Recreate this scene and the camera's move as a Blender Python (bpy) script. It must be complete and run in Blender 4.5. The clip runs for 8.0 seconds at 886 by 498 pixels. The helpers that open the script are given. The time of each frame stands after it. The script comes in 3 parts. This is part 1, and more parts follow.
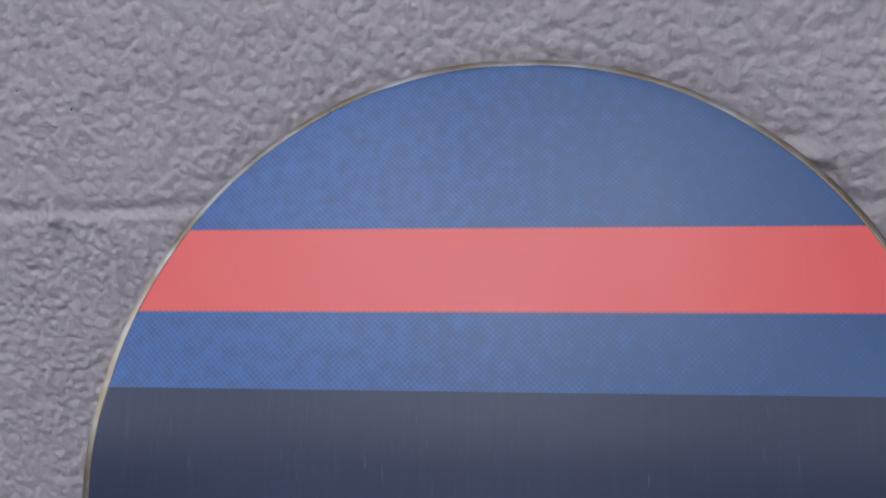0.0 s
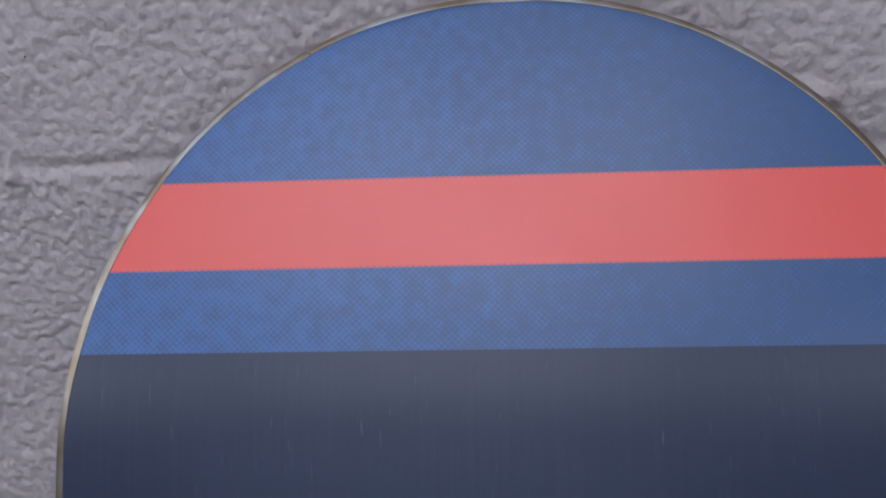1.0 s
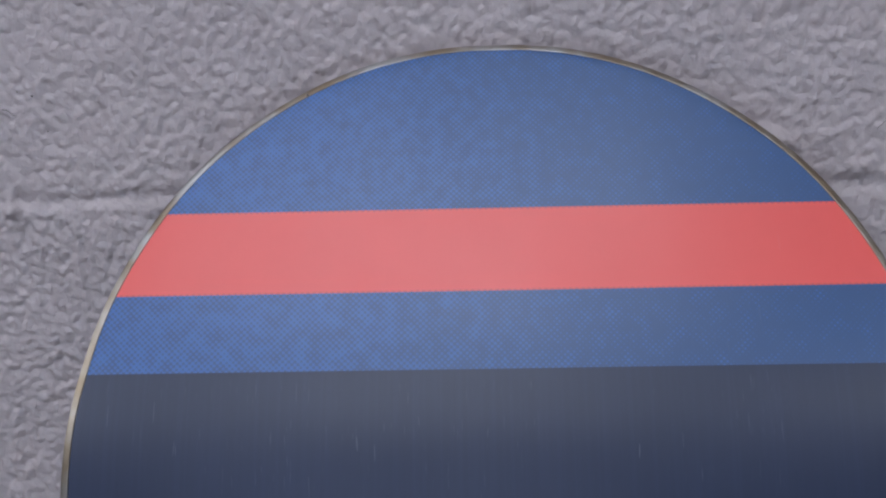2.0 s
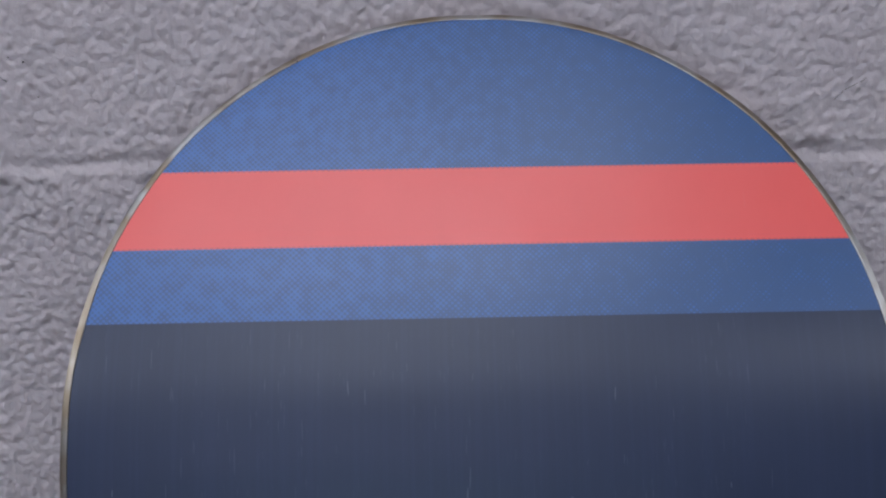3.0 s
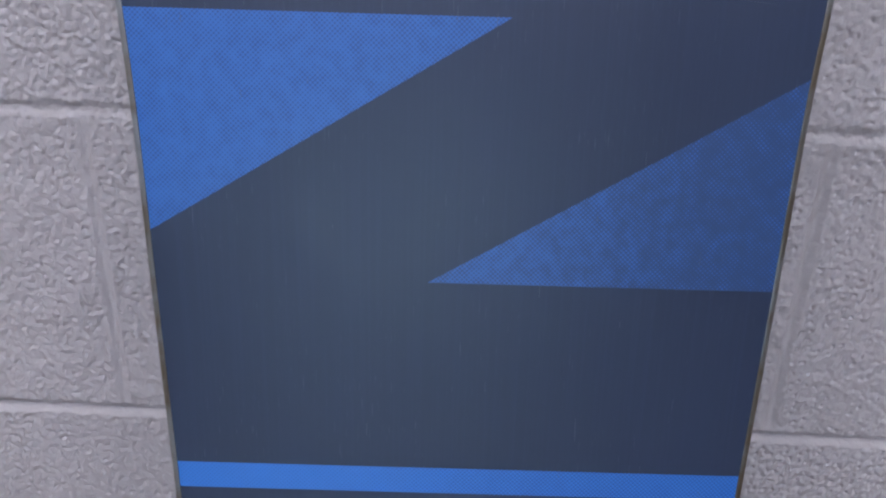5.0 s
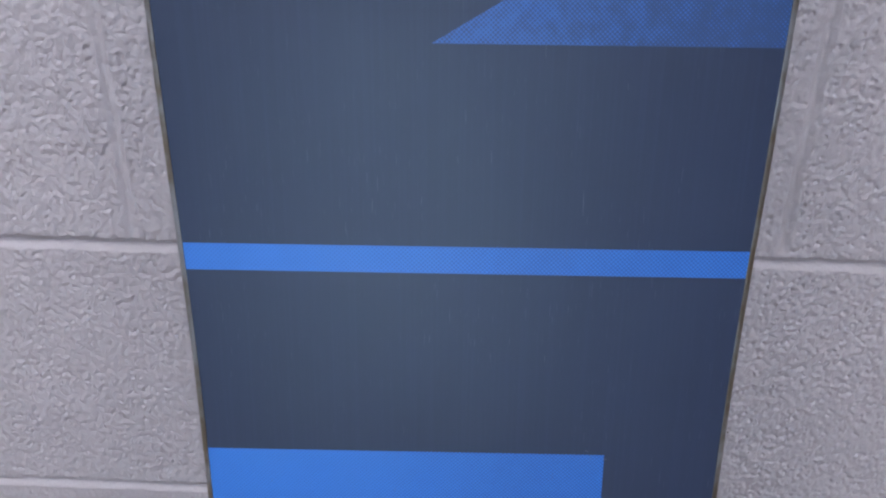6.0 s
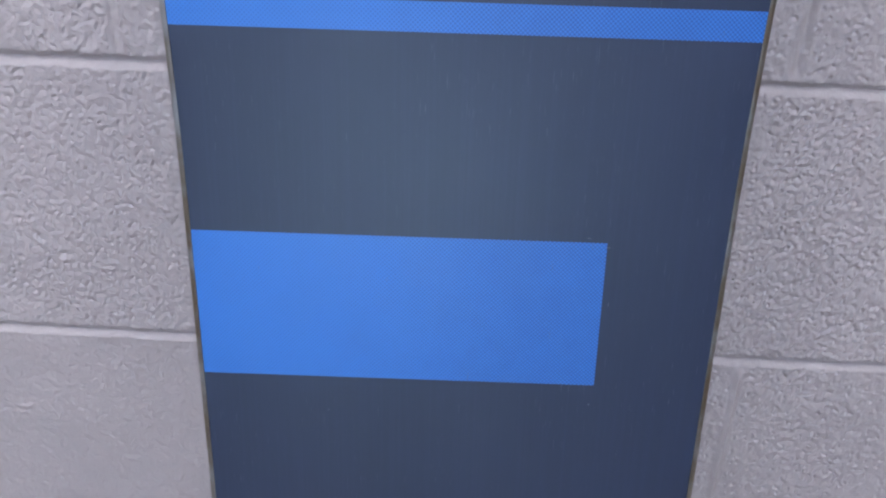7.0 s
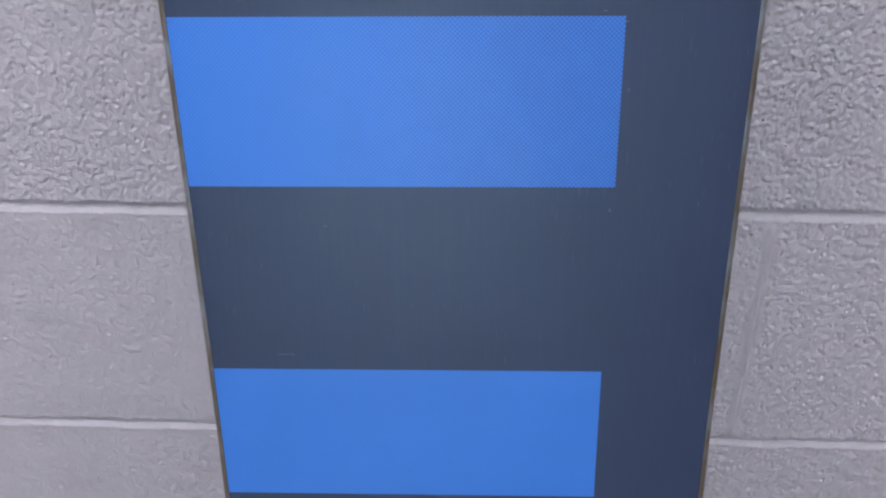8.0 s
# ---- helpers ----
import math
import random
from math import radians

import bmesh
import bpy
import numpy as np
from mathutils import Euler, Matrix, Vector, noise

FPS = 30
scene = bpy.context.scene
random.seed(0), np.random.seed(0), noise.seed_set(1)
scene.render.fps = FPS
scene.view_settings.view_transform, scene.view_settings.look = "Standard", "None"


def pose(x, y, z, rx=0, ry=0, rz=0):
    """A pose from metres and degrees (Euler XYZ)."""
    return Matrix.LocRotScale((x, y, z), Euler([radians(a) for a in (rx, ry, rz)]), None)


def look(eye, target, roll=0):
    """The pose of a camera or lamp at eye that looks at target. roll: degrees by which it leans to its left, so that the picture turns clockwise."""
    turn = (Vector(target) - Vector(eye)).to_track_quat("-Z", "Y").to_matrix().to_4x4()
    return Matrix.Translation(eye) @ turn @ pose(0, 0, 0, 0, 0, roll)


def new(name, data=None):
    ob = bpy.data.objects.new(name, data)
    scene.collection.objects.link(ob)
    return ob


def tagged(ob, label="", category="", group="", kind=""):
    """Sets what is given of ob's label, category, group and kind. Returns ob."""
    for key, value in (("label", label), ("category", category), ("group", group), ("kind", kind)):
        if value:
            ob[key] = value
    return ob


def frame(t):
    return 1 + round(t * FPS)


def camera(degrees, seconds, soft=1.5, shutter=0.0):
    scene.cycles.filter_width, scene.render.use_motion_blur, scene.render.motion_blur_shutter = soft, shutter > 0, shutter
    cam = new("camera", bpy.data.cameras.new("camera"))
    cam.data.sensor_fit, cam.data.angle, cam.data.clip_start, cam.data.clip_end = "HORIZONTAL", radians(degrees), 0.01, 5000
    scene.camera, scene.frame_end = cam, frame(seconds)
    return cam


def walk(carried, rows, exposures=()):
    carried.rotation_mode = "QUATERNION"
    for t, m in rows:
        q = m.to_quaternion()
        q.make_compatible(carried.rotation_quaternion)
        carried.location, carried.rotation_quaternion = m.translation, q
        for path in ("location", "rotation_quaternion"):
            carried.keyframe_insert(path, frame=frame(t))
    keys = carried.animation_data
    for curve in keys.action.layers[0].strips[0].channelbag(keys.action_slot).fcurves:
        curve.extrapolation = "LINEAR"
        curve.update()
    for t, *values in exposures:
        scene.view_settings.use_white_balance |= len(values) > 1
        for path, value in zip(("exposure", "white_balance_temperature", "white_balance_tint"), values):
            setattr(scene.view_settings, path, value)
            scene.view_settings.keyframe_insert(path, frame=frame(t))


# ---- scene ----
# ---------------------------------------------------------------- camera
cam = camera(51.804, 8.0, soft=2.2)
walk(cam, [
    (0, look((0.0365, -0.3527, 1.5066), (-0.0452, 0.2162, 1.3343), -2.20)),
    (0.2, look((0.0324, -0.3515, 1.5122), (-0.0383, 0.2155, 1.3290), -1.61)),
    (0.4, look((0.0168, -0.3537, 1.4866), (-0.0408, 0.2249, 1.3386), -0.60)),
    (0.5, look((0.0133, -0.3486, 1.4745), (-0.0335, 0.2295, 1.3209), -1.33)),
    (0.6, look((0.0170, -0.3433, 1.4869), (-0.0309, 0.2260, 1.3037), -1.64)),
    (0.8, look((0.0190, -0.3498, 1.5066), (-0.0237, 0.2125, 1.3017), -1.37)),
    (1, look((0.0227, -0.3364, 1.4988), (-0.0327, 0.2269, 1.2997), -2.59)),
    (1.5, look((0.0152, -0.3460, 1.4948), (-0.0205, 0.2299, 1.3300), -2.03)),
    (1.7, look((0.0153, -0.3520, 1.4960), (-0.0190, 0.2240, 1.3312), -1.75)),
    (2.8, look((0.0105, -0.3725, 1.4915), (0.0003, 0.2059, 1.3326), -0.95)),
    (3, look((0.0077, -0.3778, 1.4860), (0.0020, 0.1991, 1.3213), -0.80)),
    (3.5, look((0.0059, -0.4099, 1.4698), (-0.0051, 0.1626, 1.2905), 0.25)),
    (4, look((0.0138, -0.4410, 1.4384), (-0.0038, 0.1207, 1.2283), 0.58)),
    (4.5, look((0.0199, -0.4536, 1.4025), (0.0116, 0.0953, 1.1603), 1.21)),
    (5, look((0.0186, -0.4766, 1.3746), (0.0067, 0.0617, 1.1099), 1.68)),
    (5.2, look((0.0194, -0.4865, 1.3645), (0.0046, 0.0490, 1.0945), 1.74)),
    (6.3, look((0.0267, -0.5144, 1.2713), (0.0069, 0.0094, 0.9794), 0.43)),
    (6.5, look((0.0279, -0.5191, 1.2550), (0.0067, 0.0039, 0.9616), 0.72)),
    (7, look((0.0282, -0.5327, 1.2075), (0.0101, -0.0166, 0.9021), 1.61)),
    (7.3, look((0.0280, -0.5389, 1.1768), (0.0106, -0.0256, 0.8667), 0.77)),
    (7.5, look((0.0355, -0.5433, 1.1571), (0.0139, -0.0317, 0.8444), -0.06)),
    (8, look((0.0360, -0.5424, 1.1126), (0.0059, -0.0318, 0.7990), -0.77)),
], exposures=((0.0, -0.26), (0.5, -0.34), (1.0, -0.33), (1.5, -0.27), (3.0, -0.27), (3.5, -0.22), (4.0, 0.0), (4.5, 0.13), (5.0, 0.25), (6.3, 0.52), (8.0, 0.63)))

# ---------------------------------------------------------------- world and light
world = bpy.data.worlds.new("world")
scene.world = world
world.use_nodes = True
world.node_tree.nodes["Background"].inputs["Color"].default_value = (0.6, 0.65, 0.75, 1)
world.node_tree.nodes["Background"].inputs["Strength"].default_value = 0.05

LAMP_STRENGTH = 5.4
SHEEN_STRENGTH = 2.3


# ---------------------------------------------------------------- materials
class Nodes:
    """A short way to write node trees."""

    def __init__(self, name):
        self.mat = bpy.data.materials.new(name)
        self.mat.use_nodes = True
        self.tree = self.mat.node_tree
        self.bsdf = self.tree.nodes["Principled BSDF"]

    def node(self, kind, **settings):
        n = self.tree.nodes.new(kind)
        for key, value in settings.items():
            if key == "op":
                n.operation = value
            elif key == "blend":
                n.data_type, n.blend_type = "RGBA", value
            elif key == "dims":
                n.noise_dimensions = value
            elif key == "feature":
                n.feature = value
        return n

    def link(self, a, b):
        if isinstance(a, (int, float)):
            b.default_value = a
        elif isinstance(a, tuple):
            b.default_value = (*a, 1) if len(a) == 3 and b.type == "RGBA" else a
        else:
            self.tree.links.new(a, b)

    def math(self, op, a, b=0.0, c=0.0):
        n = self.node("ShaderNodeMath", op=op)
        for socket, value in zip(n.inputs, (a, b, c)):
            self.link(value, socket)
        return n.outputs[0]

    def mix(self, fac, a, b):
        n = self.node("ShaderNodeMix", blend="MIX")
        self.link(fac, n.inputs["Factor"])
        self.link(a, n.inputs[6])
        self.link(b, n.inputs[7])
        return n.outputs[2]

    def noise(self, vector, scale, detail=2.0, rough=0.5):
        n = self.node("ShaderNodeTexNoise")
        self.link(vector, n.inputs["Vector"])
        n.inputs["Scale"].default_value = scale
        n.inputs["Detail"].default_value = detail
        n.inputs["Roughness"].default_value = rough
        return n.outputs["Fac"]

    def ramp(self, value, lo, hi, out_lo=0.0, out_hi=1.0):
        n = self.node("ShaderNodeMapRange")
        n.interpolation_type = "SMOOTHSTEP"
        for socket, v in zip(n.inputs, (value, lo, hi, out_lo, out_hi)):
            self.link(v, socket)
        return n.outputs[0]

    def mapping(self, vector, scale=(1, 1, 1), turn=0.0):
        n = self.node("ShaderNodeMapping")
        self.link(vector, n.inputs["Vector"])
        n.inputs["Scale"].default_value = scale
        n.inputs["Rotation"].default_value = (0, 0, radians(turn))
        return n.outputs["Vector"]

    def bump(self, height, strength, distance):
        n = self.node("ShaderNodeBump")
        n.inputs["Strength"].default_value = strength
        n.inputs["Distance"].default_value = distance
        self.link(height, n.inputs["Height"])
        return n.outputs["Normal"]

    def out(self, **values):
        for key, value in values.items():
            self.link(value, self.bsdf.inputs[key.replace("_", " ").replace("  ", " ")])
        return self.mat


def painted_block():
    m = Nodes("painted_block")
    obj = m.node("ShaderNodeTexCoord").outputs["Object"]
    fine = m.noise(obj, 1100, 2, 0.6)
    mid = m.noise(obj, 420, 3, 0.6)
    stain = m.noise(obj, 9, 4, 0.6)
    tint = m.noise(obj, 55, 3, 0.6)
    colour = m.mix(m.ramp(stain, 0.3, 0.7), (0.408, 0.357, 0.356), (0.438, 0.380, 0.375))
    colour = m.mix(m.math("MULTIPLY", m.ramp(tint, 0.35, 0.75), 0.35), colour, (0.476, 0.398, 0.392))
    height = m.math("ADD", m.math("MULTIPLY", fine, 0.45), mid)
    return m.out(Base_Color=colour, Roughness=0.52, Specular_IOR_Level=0.4, Normal=m.bump(height, 0.42, 0.0015))


def plain(name, colour, rough, metal=0.0, grain=40.0, vary=0.12):
    m = Nodes(name)
    obj = m.node("ShaderNodeTexCoord").outputs["Object"]
    n = m.noise(obj, grain, 4, 0.6)
    dark = tuple(c * (1 - vary) for c in colour)
    light = tuple(min(1, c * (1 + vary)) for c in colour)
    return m.out(Base_Color=m.mix(n, dark, light), Roughness=rough, Metallic=metal)


def scuffs(m, uv):
    """Fine lengthwise stone-grind lines and thin pale scratches in the running base."""
    lines = m.noise(m.mapping(uv, (2600, 26, 1)), 1.0, 2, 0.6)
    long_lines = m.noise(m.mapping(uv, (900, 7, 1)), 1.0, 2, 0.6)
    thin = m.noise(m.mapping(uv, (1700, 80, 1)), 1.0, 2, 0.5)
    where = m.noise(m.mapping(uv, (22, 14, 1)), 1.0, 2, 0.5)
    marks = m.math("MULTIPLY", m.ramp(thin, 0.645, 0.755), m.ramp(where, 0.41, 0.64))
    return lines, long_lines, marks


# heights of the printed shapes along the board, in metres from its middle
RED_TOP, RED_LOW, BAND_LOW = 0.3438, 0.3141, 0.2880
A_TOP, A_LOW, A_TIP = 0.2018, 0.1118, 0.0156
B_TOP, B_LOW, B_TIP = 0.1813, 0.0916, -0.0155
LINE_TOP, LINE_LOW = 0.0009, -0.0121
R1_TOP, R1_LOW, R2_TOP, R2_LOW, R_SIDE = -0.1062, -0.1821, -0.2775, -0.3514, 0.0698
BASE_DARK = (0.018, 0.027, 0.058)


def base_finish(m, colour, uv, mark_strength):
    lines, long_lines, marks = scuffs(m, uv)
    cloud = m.noise(m.mapping(uv, (30, 18, 1)), 1.0, 3, 0.6)
    colour = m.mix(m.math("MULTIPLY", marks, mark_strength), colour, (0.42, 0.44, 0.48))
    rough = m.math("ADD", m.ramp(cloud, 0.3, 0.7, 0.335, 0.375), m.math("MULTIPLY", m.math("SUBTRACT", long_lines, 0.5), 0.026))
    return m.out(Base_Color=colour, Roughness=rough, IOR=1.52, Specular_IOR_Level=0.5,
                 Normal=m.bump(lines, 0.05, 0.0003))


def dark_base():
    m = Nodes("dark_base")
    uv = m.node("ShaderNodeTexCoord").outputs["UV"]
    cloud = m.noise(m.mapping(uv, (16, 9, 1)), 1.0, 3, 0.6)
    lines = m.noise(m.mapping(uv, (760, 6, 1)), 1.0, 2, 0.6)
    colour = m.mix(cloud, tuple(c * 0.86 for c in BASE_DARK), tuple(c * 1.16 for c in BASE_DARK))
    colour = m.mix(m.math("MULTIPLY", m.ramp(lines, 0.42, 0.72), 0.17), colour, (0.033, 0.044, 0.094))
    return base_finish(m, colour, uv, 0.11)


def dot_screen(m, uv):
    """The printing screen: 0 to 1, with peaks on a grid at 45 degrees."""
    split = m.node("ShaderNodeSeparateXYZ")
    m.link(m.mapping(uv, (1, 1, 1), 45), split.inputs[0])
    pitch = 2 * math.pi / 0.00142
    a = m.math("COSINE", m.math("MULTIPLY", split.outputs[0], pitch))
    b = m.math("COSINE", m.math("MULTIPLY", split.outputs[1], pitch))
    return m.math("MULTIPLY_ADD", m.math("ADD", a, b), 0.25, 0.5)


def coral_red():
    m = Nodes("coral_red")
    uv = m.node("ShaderNodeTexCoord").outputs["UV"]
    cloud = m.noise(m.mapping(uv, (40, 25, 1)), 1.0, 3, 0.6)
    colour = m.mix(cloud, (0.73, 0.097, 0.085), (0.78, 0.110, 0.096))
    # the dots of the blue screen bite into both edges of the stripe
    along = m.node("ShaderNodeSeparateXYZ")
    m.link(uv, along.inputs[0])
    rim = m.math("MINIMUM", m.math("SUBTRACT", RED_TOP, along.outputs[1]), m.math("SUBTRACT", along.outputs[1], RED_LOW))
    dot = m.ramp(m.math("ADD", dot_screen(m, uv), m.math("MULTIPLY", rim, -800.0)), 0.05, 0.55)
    colour = m.mix(m.math("MULTIPLY", dot, 0.28), colour, (0.16, 0.055, 0.110))
    return base_finish(m, colour, uv, 0.05)


def halftone_blue(name, lo, hi, u0, u1, mottle, ink=(0.028, 0.157, 0.51), dots=(0.015, 0.072, 0.27), depth=0.8, patches=90):
    """Blue ink with a screen of dark dots at 45 degrees, whose size grows from lo at u0 to hi at u1, in uneven patches."""
    m = Nodes(name)
    uv = m.node("ShaderNodeTexCoord").outputs["UV"]
    screen = dot_screen(m, uv)
    across = m.node("ShaderNodeSeparateXYZ")
    m.link(uv, across.inputs[0])
    amount = m.ramp(across.outputs[0], u0, u1, lo, hi)
    patch = m.noise(m.mapping(uv, (patches, patches * 0.85, 1)), 1.0, 4, 0.62)
    amount = m.math("ADD", amount, m.math("MULTIPLY", m.math("SUBTRACT", patch, 0.5), mottle))
    gap = m.math("SUBTRACT", 1.0, amount)
    dot = m.ramp(m.math("SUBTRACT", screen, gap), -0.28, 0.28)
    cloud = m.noise(m.mapping(uv, (26, 26, 1)), 1.0, 2, 0.5)
    colour = m.mix(cloud, tuple(c * 0.93 for c in ink), tuple(min(1, c * 1.07) for c in ink))
    colour = m.mix(m.math("MULTIPLY", dot, depth), colour, dots)
    return base_finish(m, colour, uv, 0.05)


def steel():
    m = Nodes("edge_steel")
    obj = m.node("ShaderNodeTexCoord").outputs["Object"]
    n = m.noise(obj, 420, 3, 0.6)
    wear = m.noise(obj, 35, 3, 0.6)
    colour = m.mix(m.ramp(wear, 0.32, 0.62), (0.42, 0.412, 0.400), (0.26, 0.205, 0.148))
    return m.out(Base_Color=colour, Metallic=1.0, Roughness=m.ramp(n, 0.3, 0.7, 0.31, 0.39))


def glow(name, colour, strength):
    m = Nodes(name)
    return m.out(Base_Color=(0.8, 0.8, 0.8), Emission_Color=colour, Emission_Strength=strength)


def sheen_glow():
    """Glow added for the board's sheen: green-blue low down, paler and more violet above."""
    m = Nodes("sheen_glow")
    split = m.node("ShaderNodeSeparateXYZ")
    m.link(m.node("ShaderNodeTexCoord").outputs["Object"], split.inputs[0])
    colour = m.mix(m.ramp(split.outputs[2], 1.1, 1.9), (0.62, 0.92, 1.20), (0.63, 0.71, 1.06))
    return m.out(Base_Color=(0.8, 0.8, 0.8), Emission_Color=colour, Emission_Strength=SHEEN_STRENGTH)


M_BLOCK = painted_block()
M_DARK = dark_base()
M_RED = coral_red()
M_NOSE = halftone_blue("nose_blue", 0.48, 1.02, -0.10, 0.11, 1.6, (0.040, 0.124, 0.35), (0.038, 0.074, 0.150), 0.76, 210)
M_TRI_A = halftone_blue("triangle_blue", 0.38, 0.50, -0.08, 0.02, 1.0, (0.029, 0.126, 0.41), (0.018, 0.062, 0.190), 0.85, 170)
M_TRI_B = halftone_blue("mottled_triangle_blue", 0.38, 0.86, 0.0, 0.125, 1.2, (0.027, 0.102, 0.33), (0.021, 0.042, 0.105), 0.85, 150)
M_FADE = halftone_blue("fading_blue", 0.14, 0.52, -0.08, 0.05, 0.22, depth=0.95)
M_SOLID = halftone_blue("solid_blue", 0.05, 0.14, 0.0, 0.10, 0.34, (0.028, 0.146, 0.462))
M_STEEL = steel()
M_SIDE = plain("black_sidewall", (0.018, 0.018, 0.020), 0.45)
M_TOP = plain("dark_topsheet", (0.03, 0.03, 0.035), 0.3)
M_SCRATCH = plain("scratch_grey", (0.085, 0.098, 0.125), 0.55)
M_CRACK = plain("crack_grey", (0.20, 0.18, 0.18), 0.8)
M_SPECK = plain("dark_speck", (0.03, 0.028, 0.026), 0.7)
M_FLOOR = plain("floor_vinyl", (0.19, 0.150, 0.115), 0.4, grain=12)
M_SHEEN = sheen_glow()
M_GLASS = Nodes("clear_glass").out(Base_Color=(1.0, 1.0, 1.0), Roughness=0.0, Transmission_Weight=1.0, IOR=1.0001)
M_PAINT = plain("wall_paint", (0.48, 0.49, 0.54), 0.6, grain=6, vary=0.05)
M_CEIL = plain("ceiling_tile", (0.48, 0.47, 0.54), 0.8, grain=60, vary=0.06)
M_METAL = plain("white_enamel", (0.75, 0.75, 0.75), 0.35)
M_GLOW = glow("lamp_diffuser", (0.89, 0.95, 1.08), LAMP_STRENGTH)


# ---------------------------------------------------------------- mesh helpers
def mesh_from(name, verts, faces, material, smooth=True, uvs=None):
    me = bpy.data.meshes.new(name)
    me.from_pydata([tuple(v) for v in verts], [], [tuple(f) for f in faces])
    if uvs is not None:
        layer = me.uv_layers.new(name="UVMap")
        loops = np.empty(len(me.loops), dtype=np.int32)
        me.loops.foreach_get("vertex_index", loops)
        layer.data.foreach_set("uv", np.asarray(uvs, dtype=np.float32)[loops].ravel())
    if smooth:
        me.polygons.foreach_set("use_smooth", np.ones(len(me.polygons), dtype=bool))
    me.materials.append(material)
    me.update()
    return me


def part(name, me, parent, label=""):
    ob = new(name, me)
    ob.parent = parent
    return tagged(ob, label)


def box_mesh(name, lo, hi, material, bevel=0.0):
    bm = bmesh.new()
    bmesh.ops.create_cube(bm, size=1.0)
    for v in bm.verts:
        v.co = Vector([lo[i] + (v.co[i] + 0.5) * (hi[i] - lo[i]) for i in range(3)])
    if bevel:
        bmesh.ops.bevel(bm, geom=list(bm.edges), offset=bevel, segments=2, affect="EDGES")
    me = bpy.data.meshes.new(name)
    bm.to_mesh(me)
    bm.free()
    me.materials.append(material)
    return me


# ---------------------------------------------------------------- noise on arrays
def hashed(ix, iy, seed):
    h = (ix.astype(np.int64) * 374761393 + iy.astype(np.int64) * 668265263 + seed * 1442695041) & 0xFFFFFFFF
    h = ((h ^ (h >> 13)) * 1274126177) & 0xFFFFFFFF
    h = ((h ^ (h >> 16)) * 2246822519) & 0xFFFFFFFF
    return ((h ^ (h >> 15)) & 0xFFFFFF) / float(0xFFFFFF)


def gradient_noise(x, y, seed):
    ix, iy = np.floor(x), np.floor(y)
    fx, fy = x - ix, y - iy
    u, v = fx * fx * fx * (fx * (fx * 6 - 15) + 10), fy * fy * fy * (fy * (fy * 6 - 15) + 10)

    def corner(dx, dy):
        a = hashed(ix + dx, iy + dy, seed) * 2 * math.pi
        return np.cos(a) * (fx - dx) + np.sin(a) * (fy - dy)

    top = corner(0, 0) * (1 - u) + corner(1, 0) * u
    low = corner(0, 1) * (1 - u) + corner(1, 1) * u
    return (top * (1 - v) + low * v) * 1.5


def fractal(x, y, seed, octaves=3, fall=0.5):
    total, size = 0.0, 1.0
    for n in range(octaves):
        total = total + size * gradient_noise(x * 2**n, y * 2**n, seed + n)
        size *= fall
    return total


def cells(x, y, seed):
    """Distance to the nearest and the second nearest scattered point."""
    ix, iy = np.floor(x), np.floor(y)
    first, second = np.full(x.shape, 9.0), np.full(x.shape, 9.0)
    for dx in (-1, 0, 1):
        for dy in (-1, 0, 1):
            px = ix + dx + hashed(ix + dx, iy + dy, seed)
            py = iy + dy + hashed(ix + dx, iy + dy, seed + 7)
            d = np.hypot(px - x, py - y)
            second = np.minimum(second, np.maximum(first, d))
            first = np.minimum(first, d)
    return first, second


def smooth_step(a, b, v):
    t = np.clip((v - a) / (b - a), 0, 1)
    return t * t * (3 - 2 * t)


# ---------------------------------------------------------------- the block wall
COURSE = 0.2032
ROWS = 13
WALL_LEFT, WALL_RIGHT = -4.6, 4.6
NEAR_X, NEAR_LOW, NEAR_HIGH = 0.43, 2, 8
# upright joints of the courses that the camera passes, by course
UPRIGHTS = {2: (0.0210,), 3: (0.0210, 0.2265), 4: (0.0210,), 5: (-0.1935, 0.2185), 6: (0.0160,), 7: (-0.2290, 0.2210)}
# per block: pebbly share, lump height, lump width and pits
FACES = {
    (2, 0): (0.4, 0.45, 7, 0.3), (2, 1): (0.3, 0.9, 7, 0.6),
    (3, 0): (0.5, 0.48, 6.0, 0.15), (3, 1): (0.3, 1.0, 6.5, 0.9), (3, 2): (0.4, 1.05, 6, 0.9),
    (4, 0): (0.8, 0.69, 6.4, 0.6), (4, 1): (0.65, 1.14, 5.8, 1.0),
    (5, 0): (0.45, 0.94, 6.4, 0.5), (5, 1): (0.45, 0.98, 6.2, 0.7), (5, 2): (0.45, 1.02, 6.0, 0.9),
    (6, 0): (0.7, 1.02, 6.2, 0.5), (6, 1): (0.6, 0.92, 6.4, 0.6),
    (7, 0): (0.8, 0.84, 6.2, 0.3), (7, 1): (0.8, 0.84, 6.2, 0.3), (7, 2): (0.75, 0.90, 6.2, 0.3),
}
JOINT_DEPTH = 0.0036
